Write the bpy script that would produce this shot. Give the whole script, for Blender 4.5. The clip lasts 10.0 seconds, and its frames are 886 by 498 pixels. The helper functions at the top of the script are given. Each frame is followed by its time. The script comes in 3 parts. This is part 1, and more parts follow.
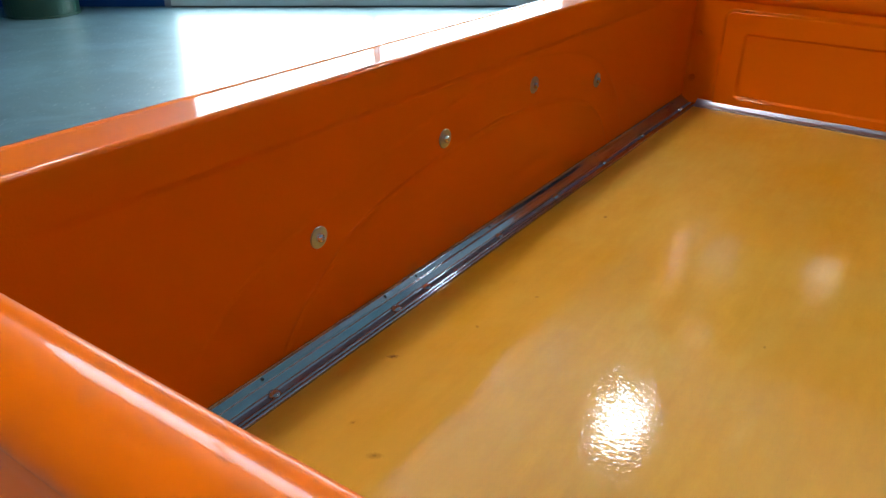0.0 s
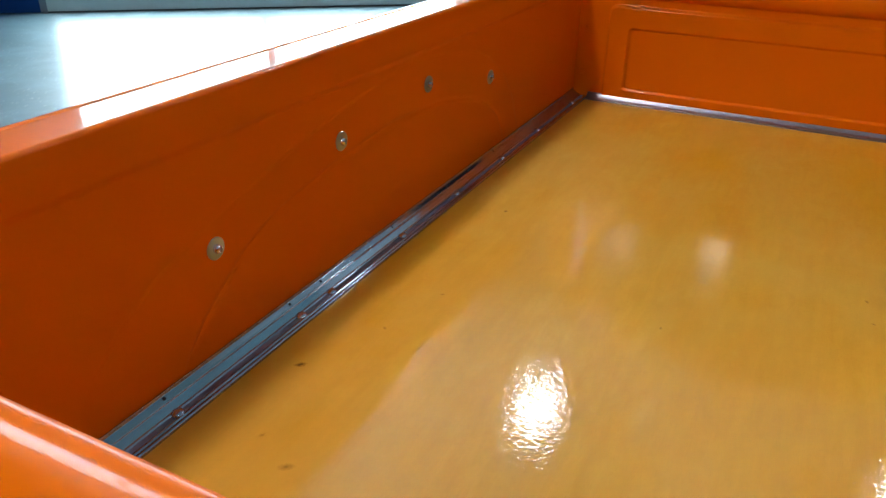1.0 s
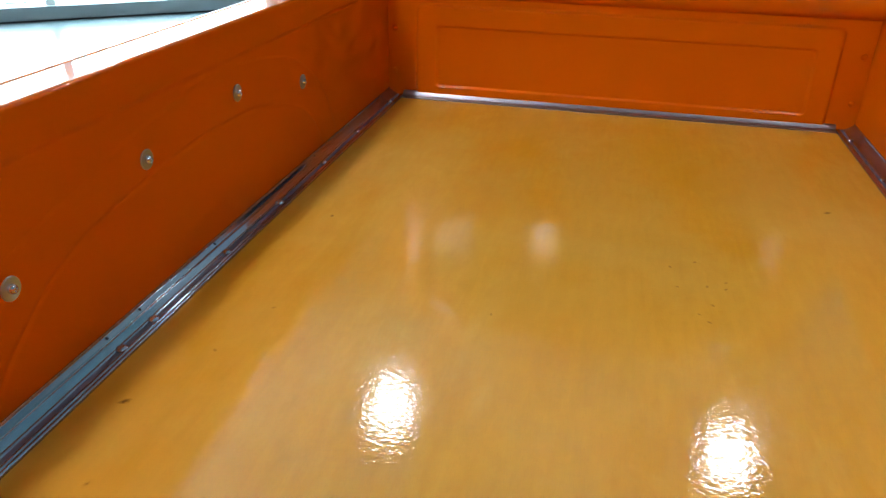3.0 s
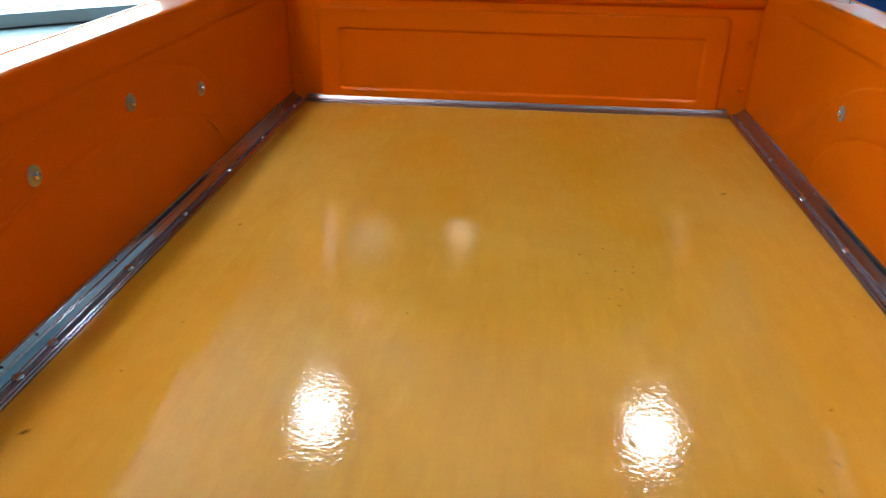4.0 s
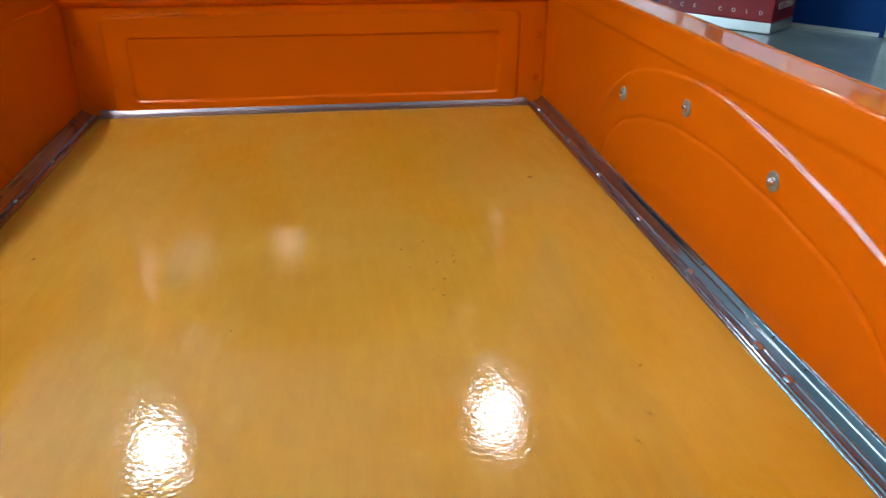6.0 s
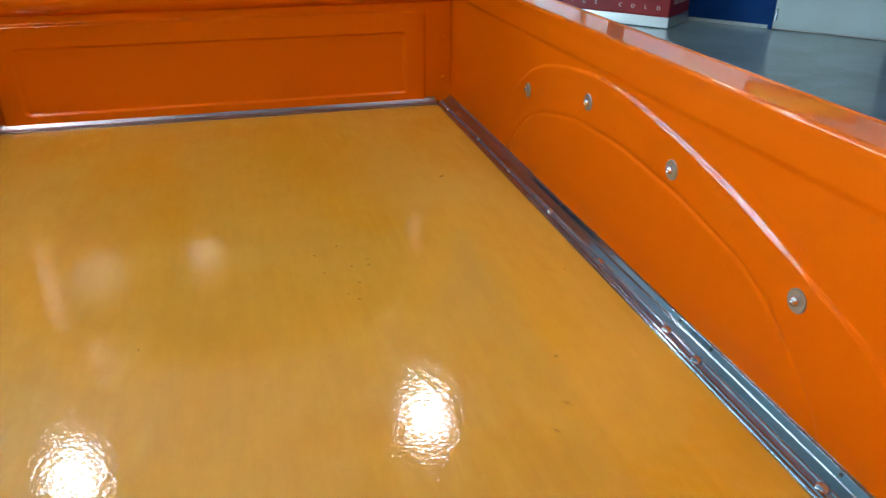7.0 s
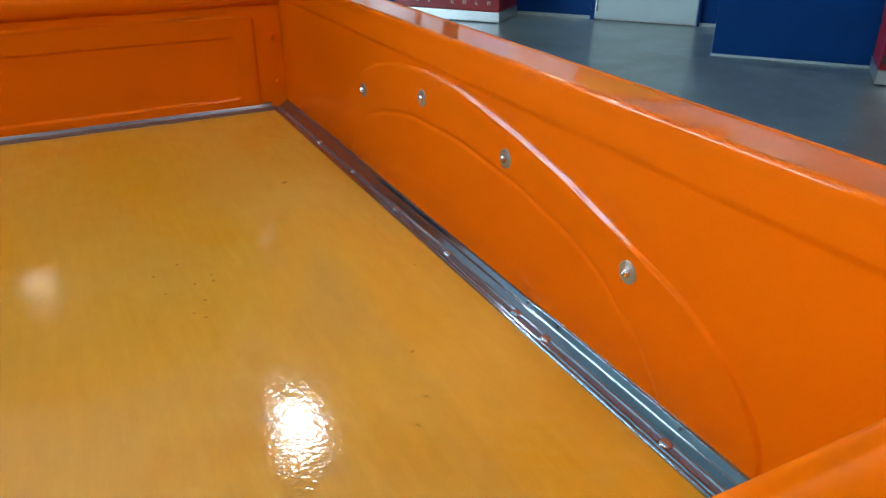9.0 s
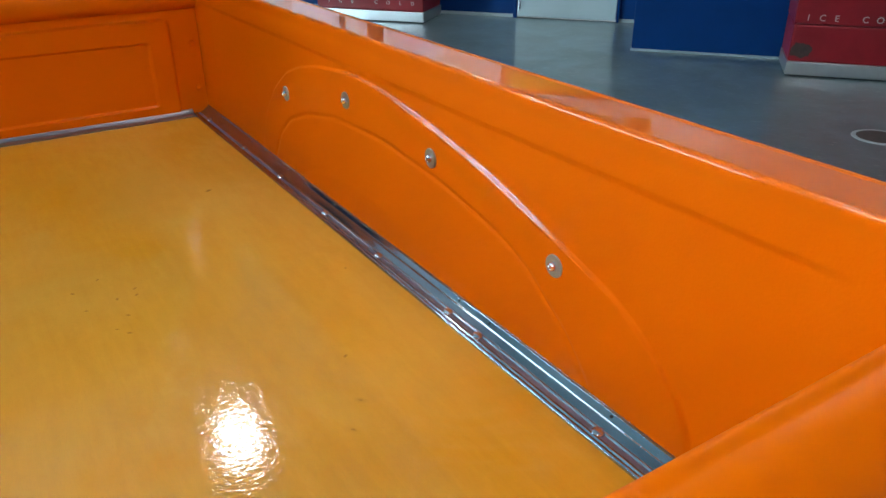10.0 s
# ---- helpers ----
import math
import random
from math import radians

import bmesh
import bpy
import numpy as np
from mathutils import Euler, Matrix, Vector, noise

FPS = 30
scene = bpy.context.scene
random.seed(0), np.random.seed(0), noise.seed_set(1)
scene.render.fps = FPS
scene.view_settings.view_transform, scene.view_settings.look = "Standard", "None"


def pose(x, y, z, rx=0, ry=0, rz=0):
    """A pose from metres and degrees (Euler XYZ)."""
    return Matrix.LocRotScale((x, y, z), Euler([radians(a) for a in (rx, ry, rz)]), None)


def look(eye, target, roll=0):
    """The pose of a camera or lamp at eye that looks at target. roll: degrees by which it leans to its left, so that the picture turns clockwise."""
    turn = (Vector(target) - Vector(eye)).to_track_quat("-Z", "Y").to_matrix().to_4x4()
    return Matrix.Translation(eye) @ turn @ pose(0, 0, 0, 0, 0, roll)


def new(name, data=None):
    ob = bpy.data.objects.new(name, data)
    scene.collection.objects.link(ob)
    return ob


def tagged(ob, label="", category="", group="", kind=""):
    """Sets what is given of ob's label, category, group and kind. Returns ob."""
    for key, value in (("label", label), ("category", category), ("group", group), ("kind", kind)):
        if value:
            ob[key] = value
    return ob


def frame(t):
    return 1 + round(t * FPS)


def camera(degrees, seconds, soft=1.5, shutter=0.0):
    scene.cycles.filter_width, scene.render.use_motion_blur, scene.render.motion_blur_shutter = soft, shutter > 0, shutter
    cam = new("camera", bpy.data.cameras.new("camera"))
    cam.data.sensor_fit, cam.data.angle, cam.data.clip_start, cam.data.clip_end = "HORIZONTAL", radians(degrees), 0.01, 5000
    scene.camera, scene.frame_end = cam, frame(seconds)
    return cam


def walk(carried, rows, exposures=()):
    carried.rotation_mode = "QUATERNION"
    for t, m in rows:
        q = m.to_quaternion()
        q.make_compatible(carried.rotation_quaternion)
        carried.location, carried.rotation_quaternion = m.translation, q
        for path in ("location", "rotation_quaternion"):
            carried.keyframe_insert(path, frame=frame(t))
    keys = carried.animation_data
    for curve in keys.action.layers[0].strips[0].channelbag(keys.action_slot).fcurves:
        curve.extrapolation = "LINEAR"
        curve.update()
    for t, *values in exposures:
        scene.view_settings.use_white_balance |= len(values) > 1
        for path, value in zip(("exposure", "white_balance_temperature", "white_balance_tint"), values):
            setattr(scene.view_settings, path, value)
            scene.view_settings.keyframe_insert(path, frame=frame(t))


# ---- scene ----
cam = camera(61.2, 10.0)
PATH = [
    (0, (-0.019, 0.027, 0.578), (-1.013, 1.5, -0.34), 0.9),
    (0.5, (-0.015, 0.031, 0.579), (-0.905, 1.568, -0.338), 1.0),
    (1, (-0.011, 0.032, 0.581), (-0.797, 1.626, -0.336), 1.1),
    (1.5, (-0.008, 0.036, 0.582), (-0.697, 1.675, -0.334), 1.2),
    (2, (-0.001, 0.039, 0.585), (-0.594, 1.715, -0.331), 1.2),
    (2.5, (0.001, 0.04, 0.585), (-0.489, 1.75, -0.328), 1.3),
    (4, (0.017, 0.045, 0.579), (-0.162, 1.821, -0.323), 0.7),
    (4.5, (0.018, 0.045, 0.579), (-0.044, 1.83, -0.322), 0.7),
    (5, (0.024, 0.045, 0.578), (0.072, 1.832, -0.319), 0.6),
    (5.5, (0.028, 0.045, 0.58), (0.186, 1.825, -0.318), 0.6),
    (7, (0.048, 0.046, 0.578), (0.517, 1.773, -0.315), 0.3),
    (7.5, (0.052, 0.045, 0.578), (0.614, 1.744, -0.315), 0.3),
    (8, (0.058, 0.044, 0.577), (0.706, 1.713, -0.315), 0.2),
    (8.5, (0.062, 0.043, 0.577), (0.796, 1.676, -0.315), 0.1),
    (9, (0.067, 0.042, 0.576), (0.882, 1.636, -0.315), -0.0),
    (9.5, (0.072, 0.04, 0.577), (0.963, 1.593, -0.315), -0.2),
    (10, (0.076, 0.038, 0.576), (1.039, 1.548, -0.315), -0.2),
]
walk(cam, [(t, look(eye, target, roll)) for t, eye, target, roll in PATH])


# ---- world, light, exposure ----
GROUND = -0.62
TURN = 39.5                      # the room stands askew to the truck
ROOM = pose(0, 0, 0, 0, 0, TURN)

world = bpy.data.worlds.new("sky")
scene.world = world
world.use_nodes = True
wn = world.node_tree.nodes
sky = wn.new("ShaderNodeTexSky")
sky.sky_type = "NISHITA"
sky.sun_disc = False
sky.sun_elevation = radians(50)
sky.sun_rotation = radians(200)
world.node_tree.links.new(sky.outputs["Color"], wn["Background"].inputs["Color"])
wn["Background"].inputs["Strength"].default_value = 0.12

sun = new("sun", bpy.data.lights.new("sun", "SUN"))
sun.data.energy = 3.0
sun.data.angle = radians(0.5)
sun.data.color = (1.0, 0.96, 0.9)
sun.matrix_world = pose(0, 0, 8, 40, 0, 20)


def daylight(name, u, v, z, width, height, watts, colour):
    """Sky light in an opening of the wall that faces -v."""
    lamp = new(name, bpy.data.lights.new(name, "AREA"))
    lamp.data.shape, lamp.data.size, lamp.data.size_y = "RECTANGLE", width, height
    lamp.data.energy, lamp.data.color = watts, colour
    lamp.matrix_world = ROOM @ pose(u, v, z, -90, 0, 0)
    return lamp


WIN_U0, WIN_U1, WIN_Z0, WIN_Z1 = -1.80, 1.80, GROUND + 0.12, GROUND + 3.30
daylight("daylight", (WIN_U0 + WIN_U1) / 2, 7.52, (WIN_Z0 + WIN_Z1) / 2,
         WIN_U1 - WIN_U0, WIN_Z1 - WIN_Z0, 400, (0.72, 0.90, 1.0))


# ---- materials ----
class Nodes:
    """A short way to write a node material."""

    def __init__(self, name):
        self.mat = bpy.data.materials.new(name)
        self.mat.use_nodes = True
        self.tree = self.mat.node_tree
        self.bsdf = self.tree.nodes["Principled BSDF"]
        self.coords = self.tree.nodes.new("ShaderNodeTexCoord")

    def add(self, kind, **values):
        node = self.tree.nodes.new("ShaderNode" + kind)
        for key, value in values.items():
            node.inputs[key.replace("_", " ")].default_value = value
        return node

    def join(self, out, into):
        self.tree.links.new(out, into)

    def place(self, scale=(1, 1, 1)):
        m = self.add("Mapping")
        m.inputs["Scale"].default_value = scale
        self.join(self.coords.outputs["Object"], m.inputs["Vector"])
        return m.outputs["Vector"]

    def noise(self, scale, detail=4.0, rough=0.55, stretch=(1, 1, 1), twist=0.0):
        n = self.add("TexNoise", Scale=scale, Detail=detail, Roughness=rough, Distortion=twist)
        self.join(self.place(stretch), n.inputs["Vector"])
        return n.outputs["Fac"]

    def ramp(self, fac, low, high, a, b):
        r = self.add("ValToRGB")
        e = r.color_ramp.elements
        e[0].position, e[1].position = low, high
        e[0].color = (*a, 1) if len(a) == 3 else a
        e[1].color = (*b, 1) if len(b) == 3 else b
        self.join(fac, r.inputs["Fac"])
        return r.outputs["Color"]

    def mix(self, fac, a, b, how="MIX"):
        m = self.tree.nodes.new("ShaderNodeMix")
        m.data_type, m.blend_type = "RGBA", how
        for value, i in ((fac, 0), (a, 6), (b, 7)):
            if isinstance(value, (int, float)):
                m.inputs[i].default_value = value
            elif isinstance(value, tuple):
                m.inputs[i].default_value = (*value, 1)
            else:
                self.join(value, m.inputs[i])
        return m.outputs[2]

    def math(self, how, a, b=0.0):
        m = self.tree.nodes.new("ShaderNodeMath")
        m.operation = how
        for value, i in ((a, 0), (b, 1)):
            if isinstance(value, (int, float)):
                m.inputs[i].default_value = value
            else:
                self.join(value, m.inputs[i])
        return m.outputs[0]

    def bump(self, height, strength, distance, into="Normal", under=None):
        b = self.add("Bump", Strength=strength, Distance=distance)
        self.join(height, b.inputs["Height"])
        if under is not None:
            self.join(under, b.inputs["Normal"])
        if into:
            self.join(b.outputs["Normal"], self.bsdf.inputs[into])
        return b.outputs["Normal"]

    def set(self, **values):
        for key, value in values.items():
            socket = self.bsdf.inputs[key.replace("_", " ")]
            if isinstance(value, (int, float)):
                socket.default_value = value
            elif isinstance(value, tuple):
                socket.default_value = (*value, 1) if len(value) == 3 else value
            else:
                self.join(value, socket)
        return self


def orange_paint(name, coat, dull, ior=1.55, texture=0.45, grain=330, top=1.0):
    n = Nodes(name)
    wide = n.noise(2.2, 3)
    fine = n.noise(900, 2)
    col = n.mix(n.ramp(wide, 0.3, 0.7, (0, 0, 0), (1, 1, 1)), (0.67, 0.120, 0.0), (0.72, 0.136, 0.0))
    n.set(Base_Color=col, Roughness=0.5, Specular_IOR_Level=0.03, Coat_IOR=ior)
    # the inner faces keep their sprayed texture, the top rail is rubbed flat
    split = n.add("SeparateXYZ")
    n.join(n.coords.outputs["Object"], split.inputs["Vector"])
    rough_part = n.ramp(split.outputs["Z"], 0.325, 0.338, (1, 1, 1), (0, 0, 0))
    n.join(n.ramp(split.outputs["Z"], 0.325, 0.338, (coat, coat, coat), (top, top, top)), n.bsdf.inputs["Coat Weight"])
    n.join(n.ramp(split.outputs["Z"], 0.325, 0.338, (dull, dull, dull), (0.02, 0.02, 0.02)), n.bsdf.inputs["Coat Roughness"])
    peel = n.math("MULTIPLY", n.noise(grain, 2, 0.5), rough_part)
    n.bump(peel, texture, 0.0009, "Coat Normal")
    n.bump(peel, texture * 0.7, 0.0009, "Normal", n.bump(fine, 0.04, 0.0005, None))
    return n.mat


def varnished_wood():
    n = Nodes("varnished_wood")
    grain = n.noise(9, 6, 0.6, (7, 0.7, 1), 0.6)
    band = n.noise(2.0, 3, 0.5, (2.2, 0.55, 1), 0.3)
    blot = n.noise(3.4, 4, 0.6)
    pores = n.noise(160, 3, 0.6, (6, 0.5, 1))
    col = n.mix(n.ramp(band, 0.3, 0.72, (0, 0, 0), (1, 1, 1)), (0.61, 0.290, 0.012), (0.63, 0.345, 0.045))
    # cloudy stain, redder here and yellower there, and long soft streaks
    cloud = n.noise(1.5, 3, 0.5, (1.4, 0.8, 1), 0.9)
    col = n.mix(n.ramp(cloud, 0.42, 0.62, (0, 0, 0), (0.75, 0.75, 0.75)), col, (0.605, 0.250, 0.008))
    smear = n.noise(4.0, 4, 0.6, (2.4, 0.45, 1), 0.7)
    col = n.mix(n.ramp(smear, 0.52, 0.72, (0, 0, 0), (0.6, 0.6, 0.6)), col, (0.54, 0.265, 0.008))
    pale = n.noise(5.0, 5, 0.65, (1.3, 0.8, 1), 0.8)
    haze = n.noise(1.9, 3, 0.5, twist=1.2)
    col = n.mix(n.ramp(haze, 0.46, 0.64, (0, 0, 0), (0.35, 0.35, 0.35)), col, (0.66, 0.41, 0.08))
    col = n.mix(n.ramp(pale, 0.55, 0.75, (0, 0, 0), (0.4, 0.4, 0.4)), col, (0.67, 0.42, 0.10))
    col = n.mix(n.ramp(blot, 0.42, 0.75, (0, 0, 0), (0.55, 0.55, 0.55)), col, (0.59, 0.270, 0.010))
    col = n.mix(n.ramp(grain, 0.35, 0.68, (0, 0, 0), (0.22, 0.22, 0.22)), col, (0.43, 0.195, 0.014))
    col = n.mix(n.ramp(pores, 0.55, 0.8, (0, 0, 0), (0.3, 0.3, 0.3)), col, (0.40, 0.16, 0.010))
    mottle = n.noise(24, 5, 0.65, (1.6, 0.7, 1), 0.5)
    col = n.mix(n.ramp(mottle, 0.42, 0.68, (0, 0, 0), (0.30, 0.30, 0.30)), col, (0.50, 0.225, 0.012))
    # a paler cast in uneven tongues
    reach = n.noise(2.6, 4, 0.6, (1.5, 0.8, 1), 0.6)
    col = n.mix(n.ramp(reach, 0.42, 0.66, (0, 0, 0), (0.35, 0.35, 0.35)), col, (0.60, 0.365, 0.07))
    # small knots and dents under the varnish
    vor = n.add("TexVoronoi", Scale=9.0)
    n.join(n.place((1, 0.7, 1)), vor.inputs["Vector"])
    keep = n.math("GREATER_THAN", n.noise(5.5, 1), 0.60)
    speck = n.math("MULTIPLY", n.ramp(vor.outputs["Distance"], 0.020, 0.042, (1, 1, 1), (0, 0, 0)), keep)
    col = n.mix(n.math("MULTIPLY", speck, 0.75), col, (0.10, 0.040, 0.006))
    for x, y, r in DENTS:
        d = n.tree.nodes.new("ShaderNodeVectorMath")
        d.operation = "DISTANCE"
        warp = n.add("Mapping")
        warp.inputs["Rotation"].default_value = (0, 0, 0.9 * math.sin(31 * x + 17 * y))
        n.join(n.coords.outputs["Object"], warp.inputs["Vector"])
        c = Euler((0, 0, 0.9 * math.sin(31 * x + 17 * y))).to_matrix() @ Vector((x, y, 0))
        sq = n.add("Mapping")
        sq.inputs["Scale"].default_value = (1, 0.55, 0)
        n.join(warp.outputs["Vector"], sq.inputs["Vector"])
        n.join(sq.outputs["Vector"], d.inputs[0])
        d.inputs[1].default_value = (c.x, c.y * 0.55, 0)
        spot = n.ramp(n.math("ADD", d.outputs["Value"], n.math("MULTIPLY", n.noise(300, 2), r * 0.9)), r * 0.75, r * 1.15, (0.85, 0.85, 0.85), (0, 0, 0))
        col = n.mix(spot, col, (0.09, 0.035, 0.006))
    n.set(Base_Color=col, Roughness=0.6, Specular_IOR_Level=0.08, Coat_Weight=1.0, Coat_Roughness=0.05, Coat_IOR=1.58)
    ripple = n.noise(132, 2, 0.55, (0.9, 1.3, 1), 0.4)
    slow = n.noise(14, 2, 0.5)
    first = n.bump(slow, 0.02, 0.004, None)
    n.bump(ripple, 0.085, 0.0024, "Coat Normal", first)
    n.bump(grain, 0.05, 0.001, "Normal")
    return n.mat


def metal(name, colour, rough, scratch=0.0, dull=0.0, metallic=1.0):
    n = Nodes(name)
    streak = n.noise(60, 4, 0.6, (14, 0.6, 14))
    n.set(Base_Color=n.mix(n.math("MULTIPLY", n.noise(35, 3), dull), colour, tuple(c * 0.5 for c in colour)),
          Metallic=metallic, Roughness=n.math("ADD", n.math("MULTIPLY", streak, scratch), rough))
    n.bump(n.noise(40, 3), 0.02, 0.001)
    return n.mat


def paint(name, colour, rough=0.4, vary=0.12, scale=6.0, bump=0.05, grain=220, gloss=0.5):
    n = Nodes(name)
    dark = tuple(c * (1 - vary) for c in colour)
    n.set(Base_Color=n.mix(n.ramp(n.noise(scale, 5), 0.3, 0.7, (0, 0, 0), (1, 1, 1)), dark, colour), Roughness=rough, Specular_IOR_Level=gloss)
    n.bump(n.noise(grain, 3), bump, 0.001)
    return n.mat


def concrete():
    n = Nodes("polished_concrete")
    big = n.noise(0.8, 6, 0.6, twist=0.8)
    mid = n.noise(5.0, 5, 0.65)
    col = n.mix(n.ramp(big, 0.32, 0.7, (0, 0, 0), (1, 1, 1)), (0.041, 0.084, 0.099), (0.098, 0.168, 0.190))
    col = n.mix(n.ramp(mid, 0.4, 0.75, (0, 0, 0), (0.5, 0.5, 0.5)), col, (0.065, 0.088, 0.090))
    cloud = n.noise(2.1, 5, 0.6, twist=0.6)
    col = n.mix(n.ramp(cloud, 0.45, 0.68, (0, 0, 0), (0.55, 0.55, 0.55)), col, (0.125, 0.215, 0.240))
    scuff = n.noise(60, 3, 0.7, (1, 0.25, 1))
    col = n.mix(n.ramp(scuff, 0.60, 0.74, (0, 0, 0), (0.5, 0.5, 0.5)), col, (0.30, 0.33, 0.33))
    n.set(Base_Color=col, Roughness=0.45, Coat_Weight=0.9,
          Coat_Roughness=n.math("ADD", n.math("MULTIPLY", mid, 0.16), 0.11), Coat_IOR=1.5)
    n.bump(n.noise(30, 4), 0.06, 0.002, "Normal")
    return n.mat


def glow(name, colour, strength):
    n = Nodes(name)
    n.set(Base_Color=(0.8, 0.8, 0.8), Emission_Color=colour, Emission_Strength=strength)
    return n.mat


def lens_glow(name, colour, strength, radius):
    """A frosted lens, bright round its bulb and dimmer towards the rim."""
    n = Nodes(name)
    far = n.tree.nodes.new("ShaderNodeVectorMath")
    far.operation = "LENGTH"
    n.join(n.place((1 / radius, 1 / radius, 0)), far.inputs[0])
    fall = n.math("MINIMUM", n.math("MULTIPLY", n.math("SUBTRACT", 1.0, n.math("MINIMUM", far.outputs["Value"], 1.0)), 1.8), 1.0)
    n.set(Base_Color=(0.8, 0.8, 0.8), Emission_Color=colour, Emission_Strength=n.math("ADD", n.math("MULTIPLY", fall, strength), strength * 0.012))
    return n.mat


def glass():
    n = Nodes("window_glass")
    n.set(Base_Color=(0.95, 1.0, 1.0), Roughness=0.0, Transmission_Weight=1.0, IOR=1.02)
    return n.mat


# knots and dents in the bed's wooden floor: x, y, radius
DENTS = ((0.175, 1.221, 0.0022), (0.134, 1.194, 0.0020), (0.143, 1.128, 0.0030), (0.189, 1.140, 0.0020), (0.219, 1.160, 0.0026),
         (0.217, 1.138, 0.0022), (0.193, 1.082, 0.0020), (0.171, 1.050, 0.0030), (0.184, 1.031, 0.0020), (0.526, 1.042, 0.0034),
         (0.440, 1.503, 0.0045), (-0.524, 0.662, 0.0062), (-0.472, 0.787, 0.0025), (-0.482, 0.532, 0.0035), (-0.427, 0.504, 0.0040),
         (-0.442, 0.908, 0.0030), (0.357, 0.673, 0.0035), (0.389, 0.718, 0.0036), (0.415, 0.814, 0.0020), (-0.128, 0.971, 0.0030))

ORANGE = orange_paint("orange_paint", 0.12, 0.07, 1.45, 0.5)
CAB_PAINT = paint("glossy_orange_cab_paint", (0.70, 0.122, 0.002), 0.05, 0.05, 2.0, 0.01)
FRONT_PAINT = orange_paint("front_panel_orange_paint", 0.40, 0.06, 1.5, 0.15)
# high-IOR coat that forces the glint along one wheel arch
GLINT_PAINT = orange_paint("glint_orange_paint", 1.0, 0.09, 3.0, 0.75, 620)
GATE = orange_paint("tailgate_orange_paint", 0.25, 0.03, 1.5, 0.1, 330, 0.25)
WOOD = varnished_wood()
STEEL = metal("polished_strip", (0.31, 0.37, 0.43), 0.07, 0.05, 0.0, 0.94)
DULL = metal("dull_scratched_steel", (0.24, 0.25, 0.33), 0.42, 0.22, 0.5, 0.8)
ZINC = metal("zinc_bolt", (0.52, 0.60, 0.70), 0.13, 0.08, 0.3, 0.88)
WASHER = metal("zinc_washer", (0.42, 0.45, 0.47), 0.26, 0.10, 0.3, 0.9)
SCREW = metal("bright_screw", (0.72, 0.76, 0.80), 0.10, 0.05, 0.2)
BRIGHT = metal("bright_strip", (0.25, 0.25, 0.29), 0.3, 0.08)
CONCRETE = concrete()
BLUE = paint("blue_wall_paint", (0.001, 0.030, 0.140), 0.5, 0.2, 2.5, gloss=0.1)
PALE = paint("pale_siding", (0.78, 0.74, 0.72), 0.5, 0.1, 3.0)
WHITE = paint("white_paint", (0.78, 0.78, 0.77), 0.5, 0.06, 3.0)
DAYLIGHT_TINT = paint("daylight_tint_panel", (0.20, 0.33, 0.37), 0.7, 0.12, 1.5)
CEILING = paint("grey_ceiling_paint", (0.48, 0.51, 0.55), 0.7, 0.2, 2.0)
SLATE = paint("slate_wall_paint", (0.10, 0.13, 0.17), 0.6, 0.15, 2.0)
SILL = paint("grey_sill_paint", (0.30, 0.38, 0.40), 0.45, 0.15, 3.0)
DOOR = paint("grey_door_paint", (0.34, 0.45, 0.48), 0.35, 0.08, 4.0)
RED = paint("red_enamel", (0.23, 0.011, 0.016), 0.32, 0.25, 5.0, gloss=0.35)
DARK = paint("dark_rubber", (0.018, 0.018, 0.02), 0.6, 0.3, 20)
RUST = paint("chipped_patch", (0.055, 0.035, 0.03), 0.8, 0.5, 30)
ALU = metal("brushed_trim", (0.62, 0.68, 0.70), 0.28, 0.10, 0.2)
GREEN = paint("green_drum_paint", (0.005, 0.036, 0.022), 0.35, 0.2, 4)
LETTER = paint("white_letter", (0.45, 0.44, 0.43), 0.5, 0.05)
YELLOW = paint("yellow_sign", (0.90, 0.50, 0.04), 0.4, 0.1)
SIGNRED = paint("red_sign", (0.62, 0.10, 0.02), 0.4, 0.1)
# four lenses for added fill lamps; the third also serves a mirrored rear lamp
FILL_LAMP = lens_glow("fill_lamp_lens", (1.0, 0.95, 0.88), 66.0, 0.32)
WEAK_FILL_LAMP = lens_glow("weak_fill_lamp_lens", (1.0, 0.94, 0.86), 22.0, 0.20)
RIGHT_LAMP = lens_glow("right_lamp_lens", (1.0, 0.94, 0.86), 62.0, 0.20)
REAR_FILL_LAMP = lens_glow("rear_fill_lamp_lens", (1.0, 0.94, 0.86), 112.0, 0.32)
BACK_LAMP = lens_glow("rear_lamp_lens", (1.0, 0.95, 0.88), 130.0, 0.20)
FRONT_LAMP = lens_glow("clear_lamp_lens", (0.96, 0.98, 1.0), 92.0, 0.20)
SIDING_FILL = glow("siding_fill_lens", (1.0, 0.95, 0.9), 185.0)
DIM_LAMP = glow("strip_lamp_lens", (0.96, 0.92, 1.0), 36.0)
SHADE = paint("dark_shade_enamel", (0.02, 0.02, 0.022), 0.6, 0.2, 20)
WHITE_PANEL = paint("white_panel", (0.85, 0.86, 0.88), 0.7, 0.04)
GLASS = glass()
CAB_GLASS = paint("dark_tinted_glass", (0.010, 0.008, 0.014), 0.03, 0.1, 4.0, 0.0, gloss=0.6)
BARE_PANE = paint("bare_pane", (0.05, 0.05, 0.06), 0.12, 0.1, 4.0, 0.0)
PANE = paint("blind_pane", (0.70, 0.75, 0.90), 0.2, 0.1, 4.0, 0.0)


